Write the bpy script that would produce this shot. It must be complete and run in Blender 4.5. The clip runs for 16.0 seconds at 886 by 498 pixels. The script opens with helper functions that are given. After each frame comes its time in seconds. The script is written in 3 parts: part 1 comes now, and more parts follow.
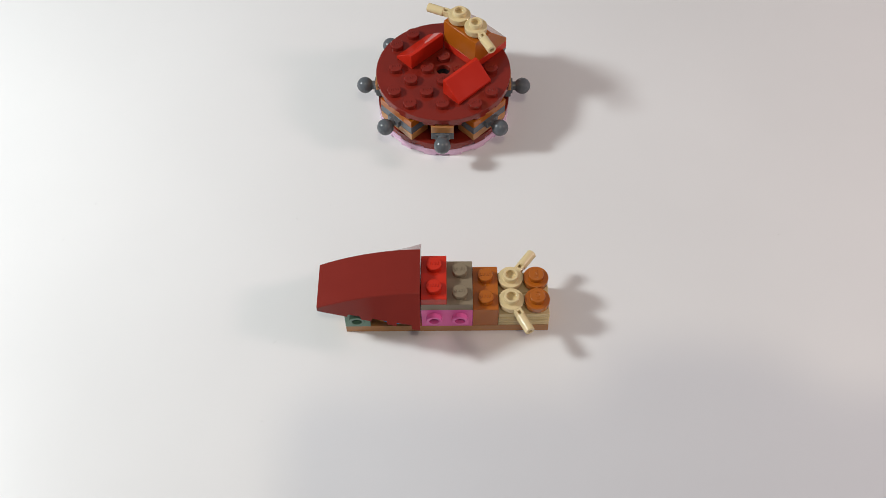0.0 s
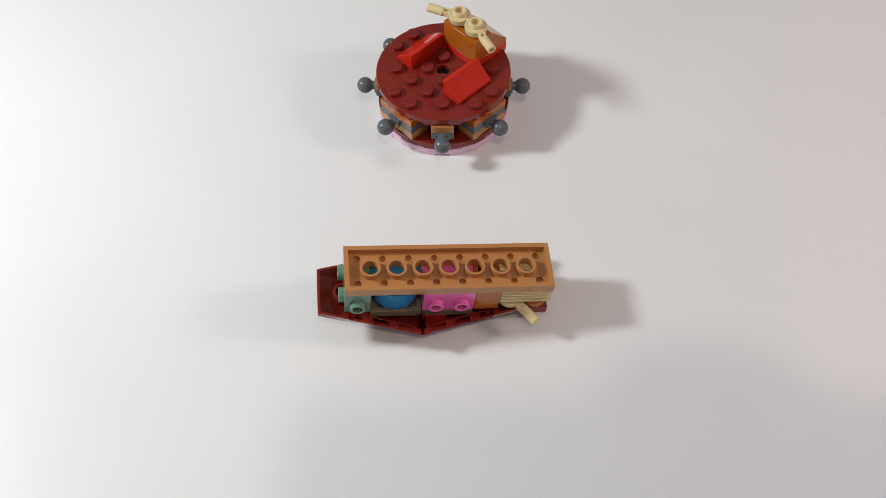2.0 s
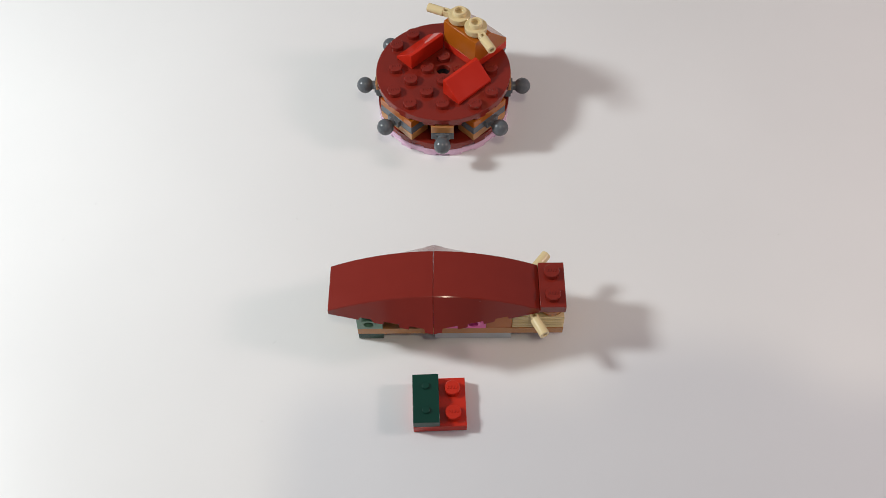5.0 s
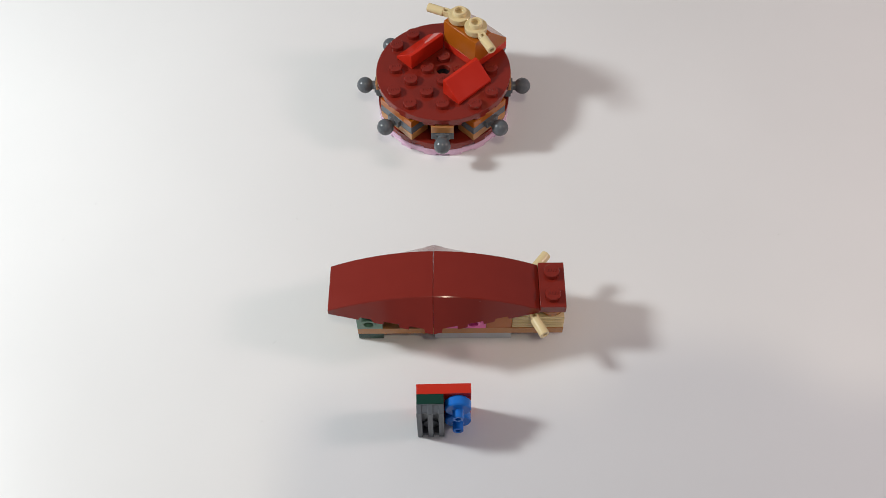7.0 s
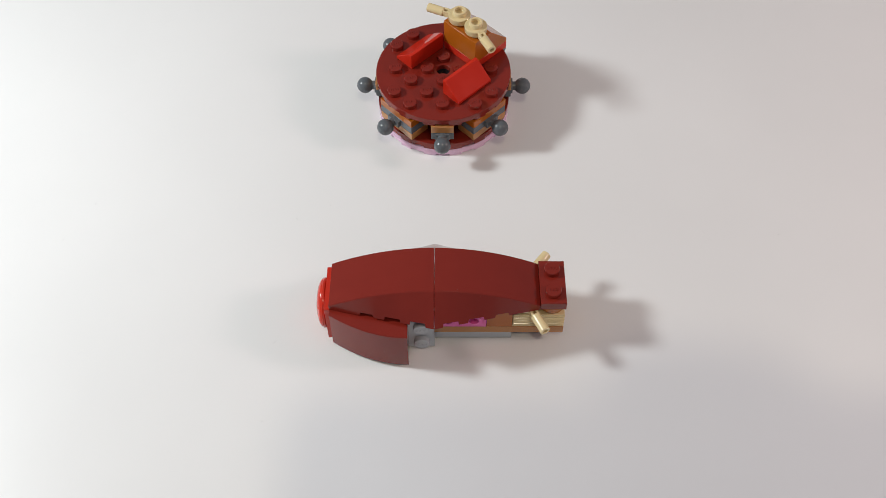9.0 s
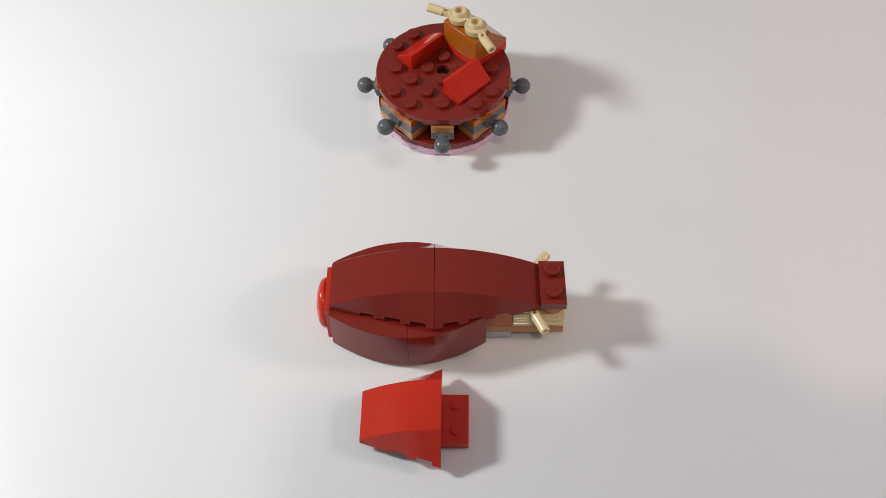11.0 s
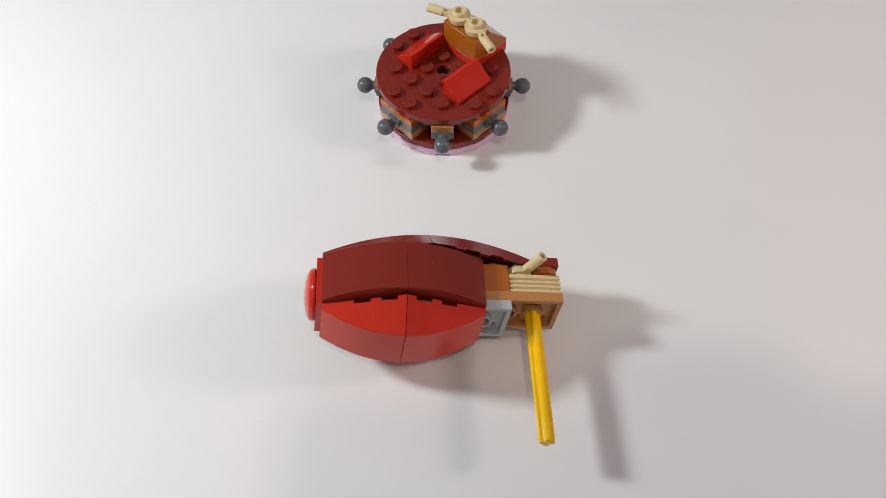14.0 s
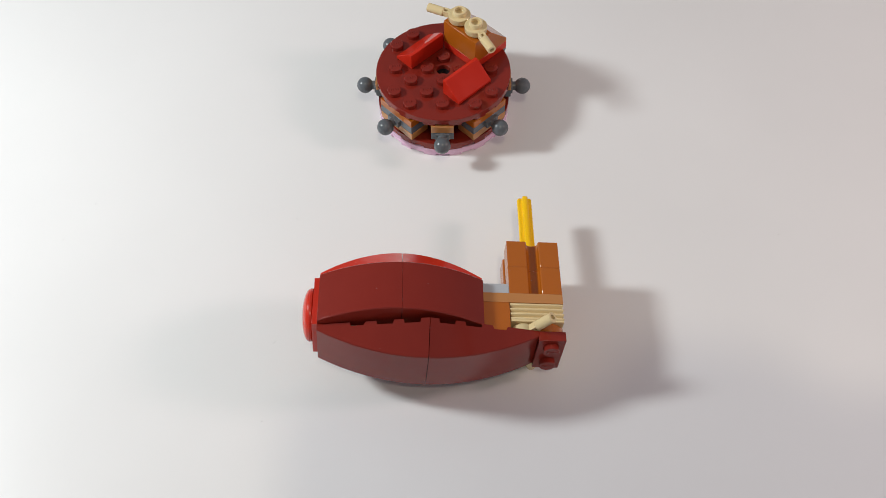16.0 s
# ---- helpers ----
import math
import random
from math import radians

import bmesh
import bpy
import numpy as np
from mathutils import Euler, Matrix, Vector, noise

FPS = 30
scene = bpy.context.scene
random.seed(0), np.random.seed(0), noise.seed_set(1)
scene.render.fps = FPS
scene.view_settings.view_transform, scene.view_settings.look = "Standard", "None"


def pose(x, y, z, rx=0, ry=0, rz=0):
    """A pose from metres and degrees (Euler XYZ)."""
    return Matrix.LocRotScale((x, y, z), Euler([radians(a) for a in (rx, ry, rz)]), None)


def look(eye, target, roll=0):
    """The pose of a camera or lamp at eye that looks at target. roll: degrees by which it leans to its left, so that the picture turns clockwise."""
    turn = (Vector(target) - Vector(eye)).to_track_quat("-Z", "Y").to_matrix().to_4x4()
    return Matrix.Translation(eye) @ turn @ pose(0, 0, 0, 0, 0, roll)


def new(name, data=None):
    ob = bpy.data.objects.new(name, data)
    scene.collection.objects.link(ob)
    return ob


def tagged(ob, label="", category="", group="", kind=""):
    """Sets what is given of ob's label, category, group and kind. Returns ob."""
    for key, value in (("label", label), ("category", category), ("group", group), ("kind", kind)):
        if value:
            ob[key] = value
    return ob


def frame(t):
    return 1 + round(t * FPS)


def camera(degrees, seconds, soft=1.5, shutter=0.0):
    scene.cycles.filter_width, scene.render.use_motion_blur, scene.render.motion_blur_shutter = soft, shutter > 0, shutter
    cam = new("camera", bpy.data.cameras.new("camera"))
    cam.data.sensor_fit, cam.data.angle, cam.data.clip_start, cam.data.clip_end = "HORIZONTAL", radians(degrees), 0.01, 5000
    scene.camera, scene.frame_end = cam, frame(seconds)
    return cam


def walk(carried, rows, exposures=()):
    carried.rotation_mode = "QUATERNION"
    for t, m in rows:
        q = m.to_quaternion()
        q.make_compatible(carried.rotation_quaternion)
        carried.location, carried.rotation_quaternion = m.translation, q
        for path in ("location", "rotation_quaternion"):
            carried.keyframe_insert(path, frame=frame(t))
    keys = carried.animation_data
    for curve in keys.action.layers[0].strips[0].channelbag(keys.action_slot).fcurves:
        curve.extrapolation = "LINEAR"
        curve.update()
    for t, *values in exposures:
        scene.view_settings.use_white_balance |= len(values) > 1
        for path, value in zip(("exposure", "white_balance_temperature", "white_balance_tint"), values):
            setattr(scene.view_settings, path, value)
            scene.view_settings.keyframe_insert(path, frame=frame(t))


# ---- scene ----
MM = 0.001


def mm(x, y, z, rx=0, ry=0, rz=0):
    """A pose from millimetres and degrees."""
    return pose(x * MM, y * MM, z * MM, rx, ry, rz)


# ---- camera: it stands still over the table ----
cam = camera(48.24, 16.0, soft=0.6)
EYE = mm(32.95, -163.84, 274.72, 34.30, 0.57, -0.16)
walk(cam, [(0.0, EYE), (16.0, EYE)], exposures=[(0.0, 0.0, 6500, 10), (16.0, 0.0, 6500, 10)])

# ---- light: two lamps beside the table and the dim light of the room ----
world = bpy.data.worlds.new("room_light")
world.use_nodes = True
scene.world = world
back = world.node_tree.nodes["Background"]
back.inputs["Color"].default_value = (0.925, 0.91, 0.97, 1)
back.inputs["Strength"].default_value = 0.234


def lamp(name, eye, target, size, watts, colour):
    data = bpy.data.lights.new(name, "AREA")
    data.shape, data.size, data.energy, data.color = "DISK", size, watts, colour
    ob = new(name, data)
    ob.matrix_world = look([a * MM for a in eye], [a * MM for a in target])
    return ob


lamp("lamp_left", (-370, 53, 312), (30, 40, 0), 0.07, 1.93, (0.93, 0.99, 0.99))
lamp("lamp_right", (520, 5, 296), (30, 40, 0), 0.09, 0.86, (1.0, 0.78, 0.745))
lamp("ceiling_lamp", (141, -652, 1500), (40, -40, 0), 0.09, 3.65, (1.0, 0.88, 0.66))


# ---- materials ----
def plastic(name, colour, rough=0.3, shine=0.42):
    """Moulded toy plastic: satin gloss with faint scuffs, fingerprints and a slight unevenness of colour."""
    m = bpy.data.materials.new(name)
    m.use_nodes = True
    n, l = m.node_tree.nodes, m.node_tree.links
    b = n["Principled BSDF"]
    co = n.new("ShaderNodeTexCoord")
    big = n.new("ShaderNodeTexNoise")
    big.inputs["Scale"].default_value, big.inputs["Detail"].default_value = 160, 3
    fine = n.new("ShaderNodeTexNoise")
    fine.inputs["Scale"].default_value, fine.inputs["Detail"].default_value = 1400, 4
    for t in (big, fine):
        l.new(co.outputs["Object"], t.inputs["Vector"])
    mix = n.new("ShaderNodeMix")
    mix.data_type = "RGBA"
    mix.inputs["A"].default_value = (*[c * 0.93 for c in colour], 1)
    mix.inputs["B"].default_value = (*[min(1, c * 1.06) for c in colour], 1)
    l.new(big.outputs["Fac"], mix.inputs["Factor"])
    dots = n.new("ShaderNodeTexVoronoi")
    dots.inputs["Scale"].default_value = 260
    l.new(co.outputs["Object"], dots.inputs["Vector"])
    near = n.new("ShaderNodeMath")
    near.operation = "LESS_THAN"
    near.inputs[1].default_value = 0.03
    l.new(dots.outputs["Distance"], near.inputs[0])
    lint = n.new("ShaderNodeMix")
    lint.data_type = "RGBA"
    lint.inputs["B"].default_value = (*[0.6 * c + 0.14 for c in colour], 1)
    l.new(near.outputs[0], lint.inputs["Factor"])
    l.new(mix.outputs["Result"], lint.inputs["A"])
    l.new(lint.outputs["Result"], b.inputs["Base Color"])
    r = n.new("ShaderNodeMapRange")
    r.inputs["From Min"].default_value, r.inputs["From Max"].default_value = 0.3, 0.7
    r.inputs["To Min"].default_value, r.inputs["To Max"].default_value = rough - 0.025, rough + 0.04
    l.new(big.outputs["Fac"], r.inputs["Value"])
    l.new(r.outputs["Result"], b.inputs["Roughness"])
    bump = n.new("ShaderNodeBump")
    bump.inputs["Strength"].default_value, bump.inputs["Distance"].default_value = 0.08, 0.00004
    l.new(fine.outputs["Fac"], bump.inputs["Height"])
    l.new(bump.outputs["Normal"], b.inputs["Normal"])
    b.inputs["IOR"].default_value = 1.5
    b.inputs["Specular IOR Level"].default_value = shine
    return m


DARK_RED = plastic("dark_red_plastic", (0.20, 0.018, 0.011), 0.125)
RED = plastic("red_plastic", (0.54, 0.026, 0.011), 0.12)
TAN = plastic("tan_plastic", (0.68, 0.54, 0.30), 0.15)
DARK_TAN = plastic("dark_tan_plastic", (0.23, 0.18, 0.12), 0.15)
NOUGAT = plastic("nougat_plastic", (0.46, 0.20, 0.065), 0.15, shine=0.6)
BROWN_ORANGE = plastic("dark_orange_plastic", (0.40, 0.105, 0.008), 0.15, shine=0.7)
PINK = plastic("pink_plastic", (0.80, 0.15, 0.43), 0.15)
SAND_GREEN = plastic("sand_green_plastic", (0.14, 0.26, 0.19), 0.15)
DARK_GREEN = plastic("dark_green_plastic", (0.004, 0.042, 0.028), 0.15)
BLUE = plastic("blue_plastic", (0.012, 0.16, 0.60), 0.15)
SKY_BLUE = plastic("azure_plastic", (0.03, 0.25, 0.52), 0.15)
LIGHT_GREY = plastic("light_grey_plastic", (0.42, 0.44, 0.47), 0.15)
DARK_GREY = plastic("dark_grey_plastic", (0.10, 0.11, 0.122), 0.22)
YELLOW = plastic("yellow_plastic", (0.92, 0.54, 0.006), 0.15)
CLEAR_PINK = plastic("clear_pink_plastic", (1.0, 0.66, 0.86), 0.12)


def let_through(m, tint, share):
    """Makes a plastic clear: a share of the light goes straight through it, tinted."""
    n, l = m.node_tree.nodes, m.node_tree.links
    glass = n.new("ShaderNodeBsdfTransparent")
    glass.inputs["Color"].default_value = (*tint, 1)
    mix = n.new("ShaderNodeMixShader")
    mix.inputs["Fac"].default_value = share
    l.new(n["Principled BSDF"].outputs["BSDF"], mix.inputs[1])
    l.new(glass.outputs["BSDF"], mix.inputs[2])
    l.new(mix.outputs["Shader"], n["Material Output"].inputs["Surface"])


let_through(CLEAR_PINK, (1.0, 0.85, 0.94), 0.28)
SATIN_RED = plastic("satin_red_plastic", (0.54, 0.024, 0.011), 0.075, shine=0.32)
BLACK = plastic("black_plastic", (0.01, 0.012, 0.014), 0.15)


def table_top():
    m = bpy.data.materials.new("white_laminate")
    m.use_nodes = True
    n, l = m.node_tree.nodes, m.node_tree.links
    b = n["Principled BSDF"]
    co = n.new("ShaderNodeTexCoord")
    soft = n.new("ShaderNodeTexNoise")
    soft.inputs["Scale"].default_value, soft.inputs["Detail"].default_value = 9, 4
    grit = n.new("ShaderNodeTexNoise")
    grit.inputs["Scale"].default_value, grit.inputs["Detail"].default_value = 900, 3
    for t in (soft, grit):
        l.new(co.outputs["Object"], t.inputs["Vector"])
    ramp = n.new("ShaderNodeValToRGB")
    ramp.color_ramp.elements[0].position, ramp.color_ramp.elements[1].position = 0.3, 0.7
    ramp.color_ramp.elements[0].color = (0.74, 0.735, 0.735, 1)
    ramp.color_ramp.elements[1].color = (0.78, 0.775, 0.775, 1)
    l.new(soft.outputs["Fac"], ramp.inputs["Fac"])
    l.new(ramp.outputs["Color"], b.inputs["Base Color"])
    r = n.new("ShaderNodeMapRange")
    r.inputs["To Min"].default_value, r.inputs["To Max"].default_value = 0.28, 0.42
    l.new(soft.outputs["Fac"], r.inputs["Value"])
    l.new(r.outputs["Result"], b.inputs["Roughness"])
    bump = n.new("ShaderNodeBump")
    bump.inputs["Strength"].default_value, bump.inputs["Distance"].default_value = 0.12, 0.00005
    l.new(grit.outputs["Fac"], bump.inputs["Height"])
    l.new(bump.outputs["Normal"], b.inputs["Normal"])
    b.inputs["Specular IOR Level"].default_value = 0.4
    return m


LAMINATE = table_top()
WALL_PAINT = plastic("wall_paint", (0.62, 0.61, 0.60), 0.8)
DUST = plastic("dark_dust", (0.30, 0.29, 0.28), 0.8)


# ---- mesh helpers, all in millimetres ----
def quad(bm, *pts):
    return bm.faces.new([bm.verts.new(p) for p in pts])


def box(bm, x0, x1, y0, y1, z0, z1):
    v = [bm.verts.new((x, y, z)) for z in (z0, z1) for y in (y0, y1) for x in (x0, x1)]
    for f in ((0, 2, 3, 1), (4, 5, 7, 6), (0, 1, 5, 4), (2, 6, 7, 3), (0, 4, 6, 2), (1, 3, 7, 5)):
        bm.faces.new([v[i] for i in f])


def lathe(bm, rings, m=None, n=24, closed=False):
    """Rings of (radius, height) turned about z and then placed by m; a radius of 0 closes the end."""
    m = m or Matrix()
    rows = []
    for r, z in rings:
        if r == 0:
            rows.append([bm.verts.new(m @ Vector((0, 0, z)))])
        else:
            rows.append([bm.verts.new(m @ Vector((r * math.cos(2 * math.pi * k / n), r * math.sin(2 * math.pi * k / n), z))) for k in range(n)])
    for a, b in zip(rows, rows[1:]):
        for k in range(n):
            i, j = k, (k + 1) % n
            if len(a) == 1:
                bm.faces.new((a[0], b[j], b[i]))
            elif len(b) == 1:
                bm.faces.new((a[i], a[j], b[0]))
            else:
                bm.faces.new((a[i], a[j], b[j], b[i]))


def at(x, y, z, rx=0, ry=0, rz=0):
    return Matrix.LocRotScale((x, y, z), Euler([radians(a) for a in (rx, ry, rz)]), None)


def stud(bm, m):
    """A solid stud with a faint raised mark on its top."""
    lathe(bm, ((2.4, -0.3), (2.4, 1.5), (2.25, 1.7), (0, 1.7)), m)
    for dx in (-1.25, -0.42, 0.42, 1.25):
        a, b = dx - 0.27, dx + 0.27
        v = [bm.verts.new(m @ Vector(p)) for p in ((a, -0.6, 1.6), (b, -0.6, 1.6), (b, 0.6, 1.6), (a, 0.6, 1.6),
                                                    (a + 0.12, -0.45, 1.86), (b - 0.12, -0.45, 1.86), (b - 0.12, 0.45, 1.86), (a + 0.12, 0.45, 1.86))]
        for f in ((4, 5, 6, 7), (0, 1, 5, 4), (1, 2, 6, 5), (2, 3, 7, 6), (3, 0, 4, 7)):
            bm.faces.new([v[i] for i in f])


def open_stud(bm, m, deep=1.4):
    """A hollow stud with a hole in it."""
    lathe(bm, ((2.4, -0.3), (2.4, 1.55), (2.28, 1.7), (1.6, 1.7), (1.5, 1.6), (1.5, 1.7 - deep), (0, 1.7 - deep)), m)


def cell(bm, x0, x1, y0, y1, cx, cy, z, r, up, flat=False):
    """A piece of flat ceiling with a round recess in it."""
    n = 16
    ring, rim = [], []
    for k in range(n):
        a = 2 * math.pi * k / n
        c, s = math.cos(a), math.sin(a)
        t = min(((x1 if c > 0 else x0) - cx) / c if abs(c) > 1e-6 else 1e9, ((y1 if s > 0 else y0) - cy) / s if abs(s) > 1e-6 else 1e9)
        rim.append([cx + c * t, cy + s * t])
        ring.append((cx + r * c, cy + r * s))
    for x in (x0, x1):
        for y in (y0, y1):
            k = round(math.atan2(y - cy, x - cx) / (2 * math.pi) * n) % n
            rim[k] = [x, y]
    a = [bm.verts.new((*q, z)) for q in rim]
    b = [bm.verts.new((*q, z)) for q in ring]
    c = [bm.verts.new((*q, z + up)) for q in ring]
    for k in range(n):
        j = (k + 1) % n
        bm.faces.new((a[k], b[k], b[j], a[j]))
        if not flat:
            bm.faces.new((b[k], c[k], c[j], b[j]))
    if not flat and r < 2:
        bm.faces.new(c)


STUD_SPOTS = []
STUD_MESHES = {}


def shell(bm, nx, ny, h, studs=True, wall=1.45, top=1.1, x0=0.0, y0=0.0, z0=0.0, holes=False):
    """A hollow plate or brick of nx by ny studs, with studs above and tubes or pins below."""
    g = 0.06
    ax, bx, ay, by = x0 + g, x0 + 8 * nx - g, y0 + g, y0 + 8 * ny - g
    ix, jx, iy, jy = ax + wall, bx - wall, ay + wall, by - wall
    z1, zc = z0 + h, z0 + h - top
    if holes:
        my = (ay + by) / 2
        cuts = [ax] + [x0 + 8 * i + 4 for i in range(1, nx - 1)] + [bx]
        for z, lo, hi, e0, e1 in ((z1, ay, by, ax, bx), (zc, iy, jy, ix, jx)):
            if z == z1:
                quad(bm, (e0, lo, z), (e1, lo, z), (e1, my - 2.9, z), (e0, my - 2.9, z))
                quad(bm, (e0, my + 2.9, z), (e1, my + 2.9, z), (e1, hi, z), (e0, hi, z))
            for i in range(nx - 1):
                cell(bm, max(cuts[i], e0), min(cuts[i + 1], e1), my - 2.9, my + 2.9, x0 + 8 * i + 8, my, z, 2.4, top if z == zc else -0.02, z == z1)
    else:
        quad(bm, (ax, ay, z1), (bx, ay, z1), (bx, by, z1), (ax, by, z1))
    out = ((ax, ay), (bx, ay), (bx, by), (ax, by))
    ins = ((ix, iy), (jx, iy), (jx, jy), (ix, jy))
    for k in range(4):
        a, b, c, d = out[k], out[(k + 1) % 4], ins[k], ins[(k + 1) % 4]
        quad(bm, (*a, z0), (*b, z0), (*b, z1), (*a, z1))
        quad(bm, (*a, z0), (*c, z0), (*d, z0), (*b, z0))
        quad(bm, (*c, z0), (*c, zc), (*d, zc), (*d, z0))
    for i in range(nx):
        for j in range(ny):
            cx, cy = x0 + 8 * i + 4, y0 + 8 * j + 4
            y_lo, y_hi = iy if j == 0 else cy - 4, jy if j == ny - 1 else cy + 4
            oy = 0.0
            if holes:
                y_lo, y_hi, oy = (iy, y0 + 5.1, -0.45) if j == 0 else (y0 + 10.9, jy, 0.45)
            cell(bm, ix if i == 0 else cx - 4, jx if i == nx - 1 else cx + 4, y_lo, y_hi, cx, cy + oy, zc, 1.2, top + 0.6)
            if studs:
                STUD_SPOTS.append((cx, cy, z1))
    if holes:
        pass
    elif nx > 1 and ny > 1:
        for i in range(1, nx):
            for j in range(1, ny):
                lathe(bm, ((3.2, zc + 0.1), (3.2, z0 + 0.1), (3.1, z0), (2.5, z0), (2.4, z0 + 0.1), (2.4, zc - 0.02)) + ((0, zc - 0.02),), at(x0 + 8 * i, y0 + 8 * j, 0))
    else:
        for i in range(1, max(nx, ny)):
            cx, cy = (x0 + 8 * i, y0 + 4) if nx > 1 else (x0 + 4, y0 + 8 * i)
            lathe(bm, ((1.6, zc + 0.1), (1.6, z0), (1.0, z0), (0.9, zc - 0.3), (0, zc - 0.3)), at(cx, cy, 0), 16)


def part(name, bm, material, parent, label="", bevel=0.16, sharp=35):
    """Links a bmesh in millimetres as one mesh object under a thing or part."""
    bmesh.ops.remove_doubles(bm, verts=bm.verts, dist=0.001)
    bmesh.ops.recalc_face_normals(bm, faces=bm.faces)
    if name == "base_plate":
        for f in bm.faces:
            if abs(f.normal.z) > 0.99 and (f.normal.z > 0) != (f.calc_center_median().z > 2.6):
                f.normal_flip()
    bmesh.ops.scale(bm, vec=(MM, MM, MM), verts=bm.verts)
    me = bpy.data.meshes.new(name)
    bm.to_mesh(me)
    bm.free()
    me.materials.append(material)
    me.polygons.foreach_set("use_smooth", [True] * len(me.polygons))
    me.set_sharp_from_angle(angle=radians(sharp))
    ob = new(name, me)
    if parent is not None:
        ob.parent = parent
    if label:
        ob["label"] = label
    if bevel:
        b = ob.modifiers.new("worn_edge", "BEVEL")
        b.width, b.segments, b.limit_method, b.angle_limit = bevel * MM, 2, "ANGLE", radians(40)
        b.harden_normals = name.endswith("shell")
    spots = list(STUD_SPOTS)
    STUD_SPOTS.clear()
    for spot in spots:
        add_stud(ob, material, spot)
    return ob


def add_stud(owner, material, spot):
    """A stud on a plate, an object of its own; studs of one colour share a mesh."""
    if material.name not in STUD_MESHES:
        bm = bmesh.new()
        stud(bm, at(0, 0, 0))
        STUD_MESHES[material.name] = part("stud", bm, material, owner, bevel=0)
        ob = STUD_MESHES[material.name]
    else:
        ob = new("stud", STUD_MESHES[material.name].data)
        ob.parent = owner
    ob.matrix_basis = mm(*spot)
    return ob


def thing(name, label, category):
    ob = new(name)
    ob.empty_display_size = 0.01
    return tagged(ob, label, category)


# ---- the table and the room round it ----
def plain_box(name, x0, x1, y0, y1, z0, z1, material, label, bevel=0):
    bm = bmesh.new()
    box(bm, x0, x1, y0, y1, z0, z1)
    ob = part(name, bm, material, None, bevel=bevel)
    return tagged(ob, label, name.split("_")[0], kind="structure")


TABLE = thing("table", "white laminate table with a smooth top and soft sheen", "table")
bm = bmesh.new()
box(bm, -750, 850, -420, 480, -25, 0)
part("tabletop", bm, LAMINATE, TABLE, "smooth white laminate top", 1.5)
for x in (-700, 800):
    for y in (-370, 430):
        bm = bmesh.new()
        box(bm, x - 25, x + 25, y - 25, y + 25, -740, -25)
        part("leg", bm, LIGHT_GREY, TABLE, "grey metal leg", 2)
plain_box("floor", -2500, 2600, -2400, 2400, -760, -740, WALL_PAINT, "plain grey floor under the table")


def speck(x, y, length, turn, thick=0.05, material=DUST):
    """A crumb or hair lying on the table."""
    bm = bmesh.new()
    pts = [(-length / 2, 0, 0.06), (-length / 6, length * 0.05, 0.16), (length / 6, -length * 0.04, 0.14), (length / 2, length * 0.03, 0.06)]
    rows = [[bm.verts.new((px, py + thick * c, pz + thick * s)) for c, s in ((1, 0), (0, 1), (-1, 0), (0, -1))] for px, py, pz in pts]
    for a, b in zip(rows, rows[1:]):
        for k in range(4):
            bm.faces.new((a[k], a[(k + 1) % 4], b[(k + 1) % 4], b[k]))
    bm.faces.new(rows[0])
    bm.faces.new(rows[-1])
    ob = part("dust_speck", bm, material, None, bevel=0)
    ob.matrix_basis = mm(x, y, 0, 0, 0, turn)
    return tagged(ob, "tiny dark crumb lying on the white table", "dust", "specks on the table")


for spot in ((-55.4, 88.0, 1.1, 15), (-90.1, 43.8, 1.0, 60), (-22.5, -11.6, 1.5, 50), (-24.0, -38.7, 0.8, 10), (-8.2, 42.2, 0.9, -50), (-98.3, 28.6, 0.7, 30), (-19.3, 36.5, 0.7, -35), (144.2, 28.3, 0.6, 0)):
    speck(spot[0], spot[1], 0.75 * spot[2], spot[3])

